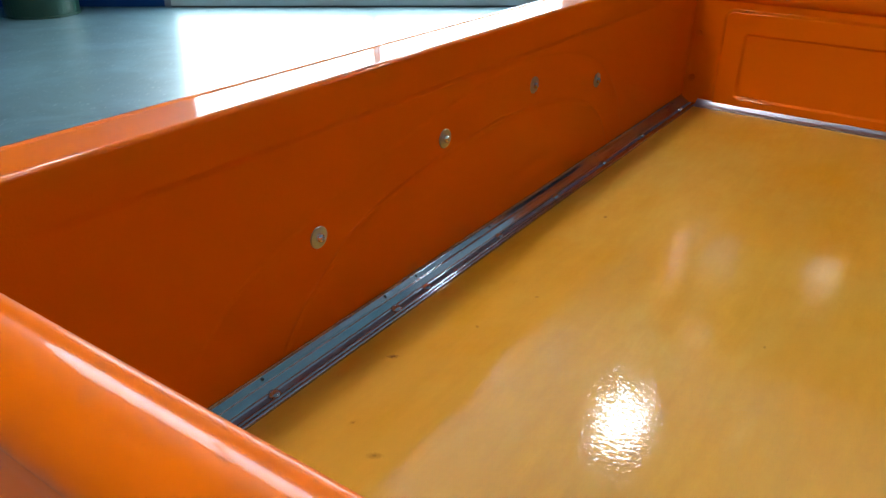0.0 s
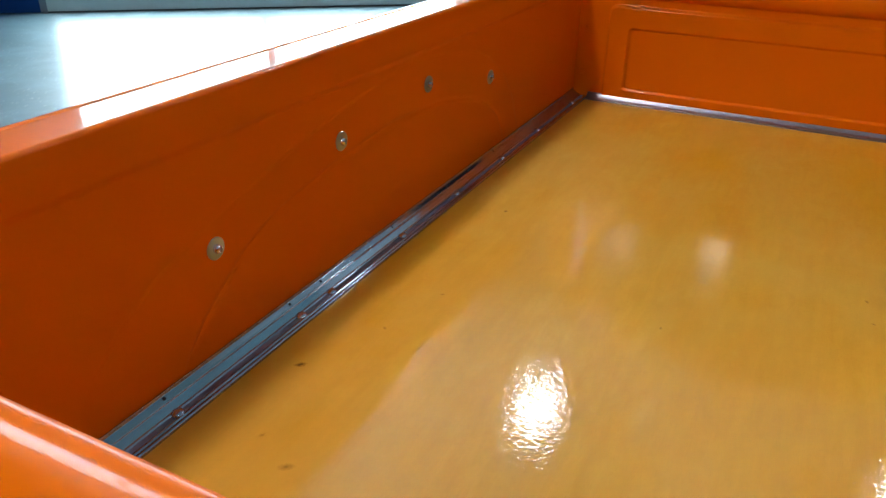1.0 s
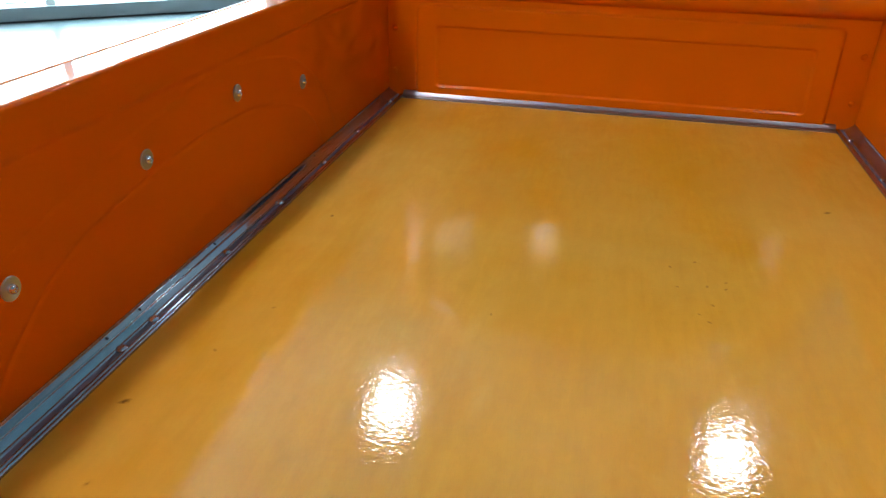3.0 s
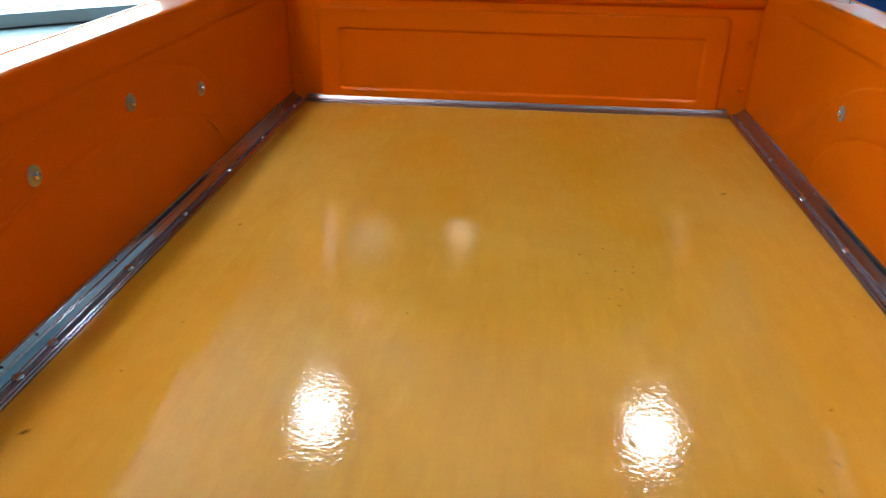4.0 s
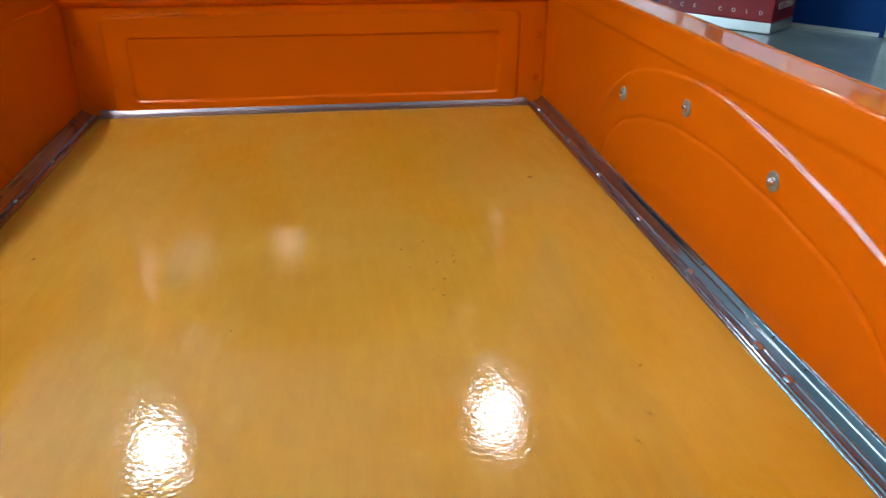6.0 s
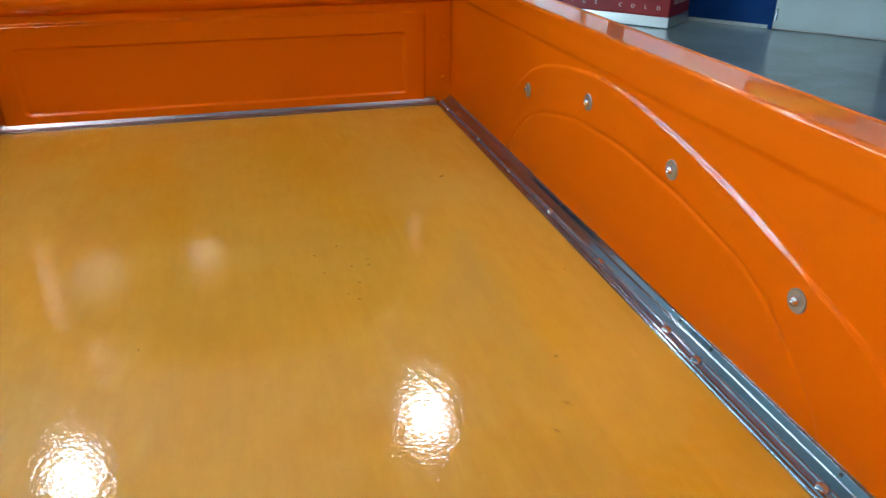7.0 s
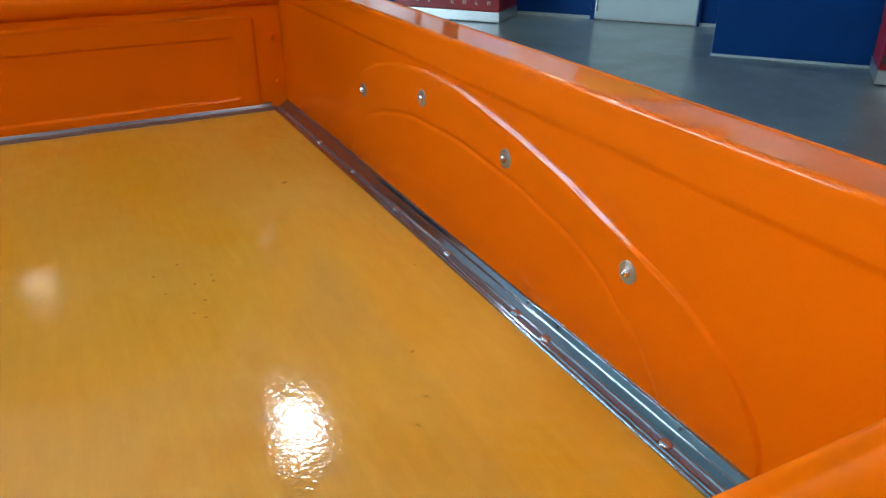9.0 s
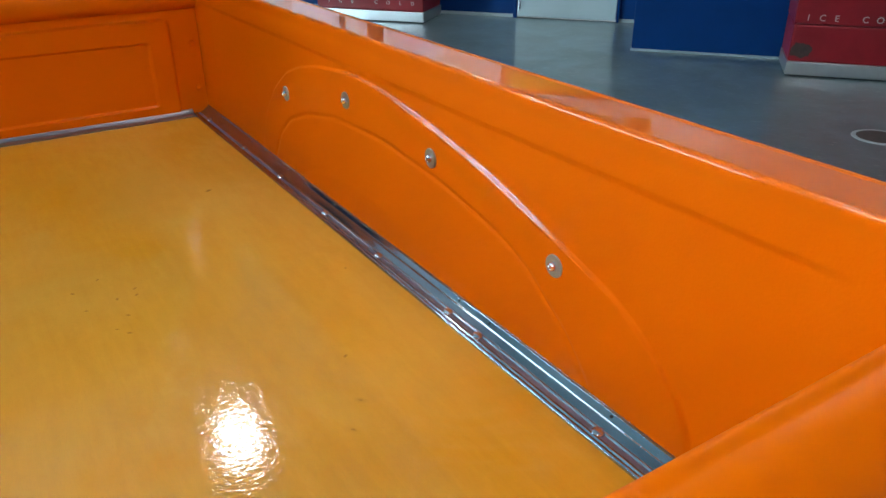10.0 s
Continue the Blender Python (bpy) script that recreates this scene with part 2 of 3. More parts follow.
# ---- mesh helpers ----
def link_mesh(name, verts, faces, material, parent=None, label="", smooth=True):
    me = bpy.data.meshes.new(name)
    me.from_pydata([tuple(v) for v in verts], [], faces)
    me.materials.append(material)
    if smooth:
        me.polygons.foreach_set("use_smooth", [True] * len(me.polygons))
        me.set_sharp_from_angle(angle=radians(42))
    me.update()
    ob = new(name, me)
    if parent is not None:
        ob.parent = parent
    if label:
        tagged(ob, label)
    return ob


def part(name, bm, material, parent=None, label="", smooth=True):
    bmesh.ops.recalc_face_normals(bm, faces=bm.faces)
    me = bpy.data.meshes.new(name)
    bm.to_mesh(me)
    bm.free()
    me.materials.append(material)
    if smooth:
        # wide faces stay flat, so that only rounded edges are shaded smooth
        areas = [p.area for p in me.polygons]
        limit = 6 * sorted(areas)[len(areas) // 2] if len(areas) > 6 else 0
        me.set_sharp_from_angle(angle=radians(38))
        me.polygons.foreach_set("use_smooth", [a <= limit for a in areas])
    ob = new(name, me)
    if parent is not None:
        ob.parent = parent
    if label:
        tagged(ob, label)
    return ob


def box(bm, lo, hi, bevel=0.0, m=None):
    """A box between two corners, its edges rounded by bevel."""
    r = bmesh.ops.create_cube(bm, size=1)
    vs = r["verts"]
    for v in vs:
        v.co = Vector([(a + b) / 2 + c * (b - a) for a, b, c in zip(lo, hi, v.co)])
    if bevel:
        es = list({e for v in vs for e in v.link_edges})
        out = bmesh.ops.bevel(bm, geom=es, offset=bevel, segments=2, affect="EDGES", profile=0.6)
        vs = list({v for f in out["faces"] for v in f.verts} | {v for v in vs if v.is_valid})
    if m is not None:
        bmesh.ops.transform(bm, matrix=m, verts=vs)
    return bm


def boxed(name, lo, hi, material, parent=None, label="", bevel=0.0, m=None):
    return part(name, box(bmesh.new(), lo, hi, bevel, m), material, parent, label)


def lathe(bm, profile, m=None, steps=24):
    """A solid turned round z from (radius, height) pairs, from top to bottom."""
    rings = []
    for r, z in profile:
        if r < 1e-6:
            rings.append([bm.verts.new((0, 0, z))])
        else:
            rings.append([bm.verts.new((r * math.cos(2 * math.pi * i / steps), r * math.sin(2 * math.pi * i / steps), z)) for i in range(steps)])
    for a, b in zip(rings, rings[1:]):
        for i in range(steps):
            j = (i + 1) % steps
            f = [a[i % len(a)], b[i % len(b)], b[j % len(b)], a[j % len(a)]]
            f = list(dict.fromkeys(f))
            if len(f) > 2:
                bm.faces.new(f)
    if m is not None:
        bmesh.ops.transform(bm, matrix=m, verts=[v for ring in rings for v in ring])
    return bm


def loft(sections, closed=True, caps=True):
    """Verts and faces through equal rows of points."""
    n = len(sections[0])
    verts = [p for s in sections for p in s]
    faces = []
    for k in range(len(sections) - 1):
        for i in range(n if closed else n - 1):
            j = (i + 1) % n
            faces.append((k * n + i, k * n + j, (k + 1) * n + j, (k + 1) * n + i))
    if caps and closed:
        faces.append(tuple(range(n))[::-1])
        faces.append(tuple((len(sections) - 1) * n + i for i in range(n)))
    return verts, faces


def smooth_step(d, w):
    t = np.clip((d + w) / (2 * w), 0, 1)
    return t * t * (3 - 2 * t)


def facet(d, w, e=0.2):
    """A straight slope of width 2w with rounded ends."""
    t = np.clip((d + w) / (2 * w), 0, 1)
    k = 1 / (1 - e)
    return np.where(t < e, k * t * t / (2 * e), np.where(t > 1 - e, 1 - k * (1 - t) ** 2 / (2 * e), k * (t - e / 2)))


def curve_dist(y, z, pts):
    """Signed distance to an arch given by (y, z) points: positive under it."""
    p = np.array(pts)
    s = np.linspace(0, 1, len(p))
    fine = np.linspace(0, 1, 260)
    cy, cz = np.interp(fine, s, p[:, 0]), np.interp(fine, s, p[:, 1])
    for _ in range(12):
        cy[1:-1] = (cy[:-2] + 2 * cy[1:-1] + cy[2:]) / 4
        cz[1:-1] = (cz[:-2] + 2 * cz[1:-1] + cz[2:]) / 4
    d = np.full(y.shape, 9.0)
    for a, b in zip(cy, cz):
        d = np.minimum(d, np.hypot(y - a, z - b))
    # close to the line, take the distance to its pieces and not to their ends
    near = d < 0.02
    py, pz, best = y[near], z[near], d[near]
    for a, b, a2, b2 in zip(cy, cz, cy[1:], cz[1:]):
        t = np.clip(((py - a) * (a2 - a) + (pz - b) * (b2 - b)) / ((a2 - a) ** 2 + (b2 - b) ** 2 + 1e-12), 0, 1)
        best = np.minimum(best, np.hypot(py - a - t * (a2 - a), pz - b - t * (b2 - b)))
    d[near] = best
    top = np.interp(y, cy, cz, left=-1, right=-1)
    return np.where(z < top, d, -d)


def dome(r, h, n=5):
    return [(r * math.sin(a), h * math.cos(a)) for a in np.linspace(0, math.pi / 2, n)]


# ---- the room ----
U0, U1, V0, V1, TOP = -5.2, 7.28, -5.5, 7.25, 3.75


def structure(ob, label, category):
    ob.matrix_world = ROOM
    return tagged(ob, label, category, kind="structure")


def make_room():
    floor = boxed("floor", (U0 - 0.4, V0 - 0.4, GROUND - 0.2), (U1 + 0.4, V1 + 0.4, GROUND), CONCRETE)
    structure(floor, "polished grey-green concrete workshop floor with scuffs", "floor")
    ceiling = boxed("ceiling", (U0 - 0.4, V0 - 0.4, TOP), (U1 + 0.4, V1 + 0.4, TOP + 0.2), CEILING)
    structure(ceiling, "grey workshop ceiling with an added panel tinted for daylight before the door", "ceiling")
    # added panel whose blue-grey colour stands in for daylight on the ceiling
    part("tint_panel", box(bmesh.new(), (U0, V0, TOP - 0.09), (2.60, V1, TOP - 0.004), 0.01), DAYLIGHT_TINT, ceiling, "added ceiling panel, its blue-grey standing in for daylight")
    # window wall, with one wide opening
    wall = boxed("wall_north", (U0 - 0.3, V1, GROUND), (WIN_U0, V1 + 0.3, TOP), SLATE)
    structure(wall, "slate wall with blue lower part and a wide glazed opening", "wall")
    bm = bmesh.new()
    box(bm, (WIN_U1, V1, GROUND), (U1 + 0.3, V1 + 0.3, TOP))
    part("wall_piece", bm, PALE, wall, "pale painted wall")
    part("wall_lintel", box(bmesh.new(), (WIN_U0, V1, WIN_Z1), (WIN_U1, V1 + 0.3, TOP)), SLATE, wall)
    part("blue_dado", box(bmesh.new(), (U0, V1 - 0.012, GROUND + 0.004), (WIN_U0 - 0.06, V1 - 0.002, GROUND + 1.2)), BLUE, wall, "dark blue painted lower wall")
    window = tagged(new("window_1"), "wide white-framed glazed opening full of daylight", "window", kind="structure")
    window.matrix_world = ROOM
    part("window_sill", box(bmesh.new(), (WIN_U0, V1 - 0.03, GROUND + 0.012), (WIN_U1, V1 + 0.20, WIN_Z0), 0.006), SILL, window, "grey painted bottom rail")
    part("seal", box(bmesh.new(), (WIN_U0, V1 - 0.02, GROUND + 0.001), (WIN_U1, V1 + 0.15, GROUND + 0.012)), DARK, window, "black rubber seal")
    step = (WIN_U1 - WIN_U0) / 2
    for i in range(3):
        u = WIN_U0 + i * step
        part("mullion", box(bmesh.new(), (u - 0.035, V1 + 0.03, WIN_Z0), (u + 0.035, V1 + 0.11, WIN_Z1), 0.006), WHITE, window)
    for i in range(2):
        u = WIN_U0 + i * step
        pane = part("pane", box(bmesh.new(), (u + 0.035, V1 + 0.06, WIN_Z0), (u + step - 0.035, V1 + 0.066, WIN_Z1)), GLASS, window, "clear glass pane")
        pane.visible_shadow = False
    # wall behind the coolers
    east = boxed("wall_east", (U1, V0 - 0.3, GROUND), (U1 + 0.3, V1 + 0.3, TOP), PALE)
    structure(east, "wall with pale lap siding above and dark blue below", "wall")
    for a, b in ((1.60, V1 - 0.02), (V0 + 0.02, 0.62)):
        part("blue_dado", box(bmesh.new(), (U1 - 0.012, a, GROUND + 0.03), (U1 - 0.002, b, GROUND + 1.25)), BLUE, east, "dark blue painted lower wall")
        part("wall_base", box(bmesh.new(), (U1 - 0.016, a, GROUND + 0.001), (U1 - 0.002, b, GROUND + 0.03)), SILL, east, "thin pale strip at the floor")
    door = tagged(new("door_1"), "plain pale grey steel door, closed, in a blue wall", "door", kind="structure")
    door.matrix_world = ROOM
    part("door_leaf", box(bmesh.new(), (U1 - 0.045, 0.65, GROUND + 0.015), (U1 - 0.003, 1.56, GROUND + 2.05), 0.004), DOOR, door)
    for a, b in ((0.62, 0.645), (1.565, 1.60)):
        part("door_jamb", box(bmesh.new(), (U1 - 0.05, a, GROUND), (U1 - 0.002, b, GROUND + 2.1), 0.004), BLUE, door, "dark blue door jamb")
    part("door_head", box(bmesh.new(), (U1 - 0.05, 0.62, GROUND + 2.055), (U1 - 0.002, 1.60, GROUND + 2.1), 0.004), BLUE, door)
    for z in (0.10, 1.05, 1.85):
        hinge = bmesh.new()
        lathe(hinge, [(0, 0.05), (0.008, 0.05), (0.008, -0.05), (0, -0.05)], pose(U1 - 0.052, 1.545, GROUND + z + 0.03), 12)
        box(hinge, (U1 - 0.049, 1.53, GROUND + z - 0.02), (U1 - 0.044, 1.545, GROUND + z + 0.08))
        part("hinge", hinge, ZINC, door, "steel hinge")
    # lap siding on the upper wall
    part("siding_backing", box(bmesh.new(), (U1 - 0.006, V0 + 0.02, 0.645), (U1 - 0.002, V1 - 0.02, 3.11)), DARK, east, "dark gaps between boards")
    z = GROUND + 1.26
    part("fascia", box(bmesh.new(), (U1 - 0.05, V0 + 0.02, 3.12), (U1 - 0.002, V1 - 0.02, TOP - 0.004)), CEILING, east, "grey board under the ceiling")
    while z < 3.0:
        sv = [(U1 - 0.006, V0 + 0.02, z), (U1 - 0.019, V0 + 0.02, z + 0.002), (U1 - 0.014, V0 + 0.02, z + 0.044), (U1 - 0.006, V0 + 0.02, z + 0.044)]
        parts = ((V0 + 0.02, 0.60), (1.62, V1 - 0.02)) if z < GROUND + 2.12 else ((V0 + 0.02, V1 - 0.02),)
        for v0, v1 in parts:
            v, f = loft([[(p, v0, q) for p, _, q in sv], [(p, v1, q) for p, _, q in sv]])
            link_mesh("siding_board", v, f, PALE, east, smooth=False)
        z += 0.054
    south = boxed("wall_south", (U0 - 0.3, V0 - 0.3, GROUND), (U1 + 0.3, V0, TOP), SLATE)
    structure(south, "plain slate-coloured wall that closes the room", "wall")
    west = boxed("wall_west", (U0 - 0.3, V0 - 0.3, GROUND), (U0, V1 + 0.3, TOP), SLATE)
    structure(west, "plain slate-coloured wall that closes the room", "wall")
    outside = boxed("ground", (-60, V1 + 0.4, GROUND - 0.3), (60, 120, GROUND - 0.1), CONCRETE)
    structure(outside, "plain paved ground outside the window", "ground")


make_room()


def ceiling_lamp(x, y, drop, r, strength_mat, label, skirt=0.0, bulge=0.004):
    """skirt: how far the shade reaches down below the lens."""
    lamp = new("ceiling_lamp")
    z = TOP - drop
    lamp.matrix_world = pose(x, y, z)
    part("shade", lathe(bmesh.new(), [(0, 0.16), (0.05, 0.155), (0.07, 0.11), (r + 0.03, 0.03), (r + 0.04, -skirt), (r + 0.032, -skirt), (r + 0.02, 0.03), (0.06, 0.10), (0, 0.105)]), SHADE, lamp, "dark metal shade")
    part("lens", lathe(bmesh.new(), [(0, 0.02), (r, 0.02)] + [(r * math.cos(a), -bulge * math.sin(a)) for a in np.linspace(0, math.pi / 2, 7)]), strength_mat, lamp, "glowing white lens")
    part("stem", lathe(bmesh.new(), [(0, drop), (0.012, drop), (0.012, 0.15), (0, 0.15)], None, 12), SHADE, lamp)
    return tagged(lamp, label, "ceiling lamp", "ceiling lamps")


HIGH_BAY = "round dark metal high-bay lamp hanging from the ceiling, lit, half of the set added as fill"
# the four lamps at y 1.75 and -1.10 are unseen, added as fill
for x, y, lens in ((-1.41, 4.60, FRONT_LAMP), (1.17, 4.66, FRONT_LAMP), (-1.41, 1.75, FILL_LAMP), (1.17, 1.75, WEAK_FILL_LAMP), (-1.41, -1.10, REAR_FILL_LAMP), (1.17, -1.10, RIGHT_LAMP), (-0.58, -3.85, BACK_LAMP), (2.04, -3.85, RIGHT_LAMP)):
    ceiling_lamp(x, y, 0.45, 0.32 if lens in (FILL_LAMP, REAR_FILL_LAMP) else 0.20, lens, HIGH_BAY, 0.0, 0.06)
# three unseen lamps, added to brighten the siding that the rail mirrors
for v in (-2.2, -0.2, 1.9):
    p = ROOM @ Vector((6.60, v, 0))
    ceiling_lamp(p.x, p.y, 0.45, 0.16, SIDING_FILL, "deep dark metal lamp added unseen to brighten the siding wall", 0.35)


def strip_lamp(x, y, length, width, turn):
    """A flat strip light that hangs level from two rods."""
    lamp = new("strip_lamp")
    lamp.matrix_world = pose(x, y, TOP - 0.45, 0, 0, turn)
    a, b = length / 2, width / 2
    part("housing", box(bmesh.new(), (-a, -b, 0.0), (a, b, 0.06), 0.01), SHADE, lamp, "dark metal housing")
    part("lens", box(bmesh.new(), (-a + 0.02, -b + 0.02, -0.015), (a - 0.02, b - 0.02, -0.001), 0.006), DIM_LAMP, lamp, "dim white lens")
    for sx in (-0.8 * a, 0.8 * a):
        part("rod", lathe(bmesh.new(), [(0, 0.45), (0.006, 0.45), (0.006, 0.06), (0, 0.06)], pose(sx, 0, 0), 10), SHADE, lamp)
    tagged(lamp, "flat dim strip lamp in a dark housing, hanging", "ceiling lamp", "strip lamps")


strip_lamp(-1.72, -3.62, 0.62, 0.42, 0)
strip_lamp(-2.26, -3.20, 1.15, 0.30, 80)


# ---- the truck's bed ----
WALL_X, FRONT_Y, RAIL_Z = 0.618, 2.077, 0.350
BED_Y0 = 0.15
OUTER_ARCH = ((0.405, -0.03), (0.416, 0.048), (0.433, 0.08), (0.48, 0.125), (0.54, 0.16), (0.65, 0.192), (0.768, 0.226), (0.907, 0.254), (1.06, 0.276),
              (1.18, 0.281), (1.31, 0.268), (1.40, 0.250), (1.47, 0.226), (1.55, 0.175), (1.61, 0.11), (1.65, 0.03), (1.66, -0.03))
INNER_ARCH = ((0.545, -0.03), (0.57, 0.032), (0.61, 0.075), (0.689, 0.131), (0.753, 0.156), (0.895, 0.181), (1.069, 0.195), (1.244, 0.189),
              (1.377, 0.163), (1.468, 0.13), (1.53, 0.085), (1.58, 0.01), (1.59, -0.03))
SMALL_ARCH = ((0.70, -0.03), (0.73, 0.0), (0.80, 0.034), (0.92, 0.062), (1.08, 0.080), (1.24, 0.078), (1.36, 0.052), (1.43, 0.012), (1.45, -0.03))
BOLT_Y = (0.514, 0.755, 0.831, 1.047, 1.261, 1.491, 1.716, 1.987)
WASHERS = ((0.637, 0.157), (0.917, 0.210), (1.195, 0.232), (1.474, 0.183))

truck = new("pickup_truck")
truck.matrix_world = pose(0, 0, GROUND)
tagged(truck, "glossy orange pickup truck with varnished wood bed floor", "pickup truck")
BASE = Matrix.Translation((0, 0, -GROUND))


def in_bed(ob):
    """Bed coordinates start at the wooden floor; the truck's origin stands on the ground."""
    ob.matrix_local = BASE
    return ob


def relief(y, z, sign):
    """How far the pressed steel stands proud of the side's plane, inwards; crisper on one side."""
    h = (0.0046 if sign > 0 else 0.0014) * facet(curve_dist(y, z, OUTER_ARCH), 0.0034, 0.3)
    h -= 0.0017 * np.exp(-(curve_dist(y, z, INNER_ARCH) / 0.0043) ** 2)
    h += 0.0008 * smooth_step(curve_dist(y, z, SMALL_ARCH), 0.008)
    along = smooth_step(y - 0.31, 0.03) * smooth_step(2.0 - y, 0.05)
    h += 0.0030 * (1 - along * smooth_step(0.292 - z, 0.006)) - 0.0030
    return h


def fixings(side, sign):
    """Fender washers and screws."""
    for y, z in WASHERS:
        h = float(relief(np.array([y]), np.array([z]), sign)[0])
        m = pose(sign * (WALL_X - h - 0.0002), y, z, 0, -90 * sign, 0)
        part("washer", lathe(bmesh.new(), [(0, 0.0024), (0.0050, 0.0024), (0.0052, 0.0018), (0.0140, 0.0018), (0.0148, 0.0010), (0.0148, -0.001), (0, -0.001)], m, 32), WASHER, side, "zinc fender washer")
        bm = lathe(bmesh.new(), [(0, 0.0058), (0.0022, 0.0058), (0.0030, 0.0078), (0.0044, 0.0072), (0.0058, 0.0050), (0.0062, 0.0026), (0.0062, 0.0018), (0, 0.0018)], m, 18)
        part("screw", bm, SCREW, side, "button-head screw")
    return side


def bed_side(sign):
    ys = np.linspace(BED_Y0, FRONT_Y + 0.03, 1000)
    zs = np.concatenate([np.linspace(-0.05, 0.02, 16)[:-1], np.linspace(0.02, RAIL_Z - 0.007, 290)])
    yy, zz = np.meshgrid(ys, zs, indexing="ij")
    hh = relief(yy, zz, sign)
    corner = [(WALL_X + 0.006 - 0.006 * math.cos(a), RAIL_Z - 0.006 + 0.006 * math.sin(a)) for a in np.linspace(0.12, math.pi / 2, 7)]
    out_x, out_z = 0.706, RAIL_Z - 0.002
    lip = [(out_x - 0.0140 + 0.014 * math.sin(a), out_z - 0.0126 + 0.014 * math.cos(a)) for a in np.linspace(0, math.pi / 2, 7)]
    back = [(out_x, 0.300), (out_x - 0.003, 0.297), (out_x - 0.004, 0.330), (WALL_X + 0.012, RAIL_Z - 0.006), (WALL_X + 0.011, 0.29), (WALL_X + 0.011, -0.05)]
    flat = [(WALL_X + 0.0068, RAIL_Z), (WALL_X + 0.0078, RAIL_Z), (out_x - 0.0195, out_z), (out_x - 0.0185, out_z), (out_x - 0.0175, out_z + 0.0002), (out_x - 0.0162, out_z + 0.0012)]
    rest = corner + flat + lip + back
    sections = []
    for i, y in enumerate(ys):
        s = [(sign * (WALL_X - hh[i, k]), y, zs[k]) for k in range(len(zs))]
        s += [(sign * x, y, z) for x, z in rest]
        sections.append(s if sign > 0 else s[::-1])
    v, f = loft(sections)
    side = in_bed(link_mesh("bed_side", v, f, ORANGE, truck, "pressed orange side panel with a flat top rail"))
    if sign < 0:
        return fixings(side, sign)
    # a high-gloss coat is put on the arch edge where its glint falls
    side.data.materials.append(GLINT_PAINT)
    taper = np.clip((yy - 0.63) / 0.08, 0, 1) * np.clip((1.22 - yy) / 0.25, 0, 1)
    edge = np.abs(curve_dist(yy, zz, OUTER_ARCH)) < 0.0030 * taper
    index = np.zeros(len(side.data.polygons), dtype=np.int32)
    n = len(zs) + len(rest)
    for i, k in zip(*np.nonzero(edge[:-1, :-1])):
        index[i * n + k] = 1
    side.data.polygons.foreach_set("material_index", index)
    return fixings(side, sign)


bed_side(-1)
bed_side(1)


def rounded_box_dist(x, z, cx, cz, hx, hz, r):
    """Positive inside a rectangle with rounded corners."""
    qx, qz = np.abs(x - cx) - hx + r, np.abs(z - cz) - hz + r
    return -(np.hypot(np.maximum(qx, 0), np.maximum(qz, 0)) + np.minimum(np.maximum(qx, qz), 0) - r)


def front_panel():
    xs = np.linspace(-WALL_X + 0.001, WALL_X - 0.001, 420)
    zs = np.linspace(-0.05, 0.268, 260)
    xx, zz = np.meshgrid(xs, zs, indexing="ij")
    d = 0.010 * smooth_step(rounded_box_dist(xx, zz, 0.005, 0.09, 0.538, 0.163, 0.018), 0.0045)
    d -= 0.006 * smooth_step(rounded_box_dist(xx, zz, 0.005, 0.117, 0.482, 0.081, 0.009), 0.0036)
    roll = [(FRONT_Y + 0.012 - 0.034 * math.sin(a), 0.306 - 0.034 * math.cos(a)) for a in np.linspace(0.35, math.pi + 0.6, 16)]
    back = [(FRONT_Y + 0.03, 0.30), (FRONT_Y + 0.012, 0.25), (FRONT_Y + 0.012, -0.05)]
    sections = []
    for i, x in enumerate(xs):
        s = [(x, FRONT_Y - d[i, k], zs[k]) for k in range(len(zs))] + [(x, y, z) for y, z in roll + back]
        sections.append(s[::-1])
    v, f = loft(sections)
    panel = in_bed(link_mesh("front_panel", v, f, FRONT_PAINT, truck, "orange front panel with a pressed frame"))
    for sx in (-1, 1):
        for z in (0.070, 0.187):
            m = pose(sx * 0.598, FRONT_Y, z, 90, 0, 0)
            part("painted_bolt", lathe(bmesh.new(), [(r, h) for r, h in dome(0.0085, 0.0075)] + [(0.0085, -0.002), (0, -0.002)], m, 16), ORANGE, panel, "painted bolt head")
    return panel


front_panel()


def eased(points, step, times):
    """A closed outline in even steps, its corners worn round."""
    p = np.array(points + points[:1])
    run = np.concatenate([[0], np.cumsum(np.hypot(*np.diff(p, axis=0).T))])
    at = np.linspace(0, run[-1], int(run[-1] / step), endpoint=False)
    q = np.stack([np.interp(at, run, p[:, 0]), np.interp(at, run, p[:, 1])], axis=1)
    for _ in range(times):
        q = (np.roll(q, 1, axis=0) + 2 * q + np.roll(q, -1, axis=0)) / 4
    return [tuple(r) for r in q]


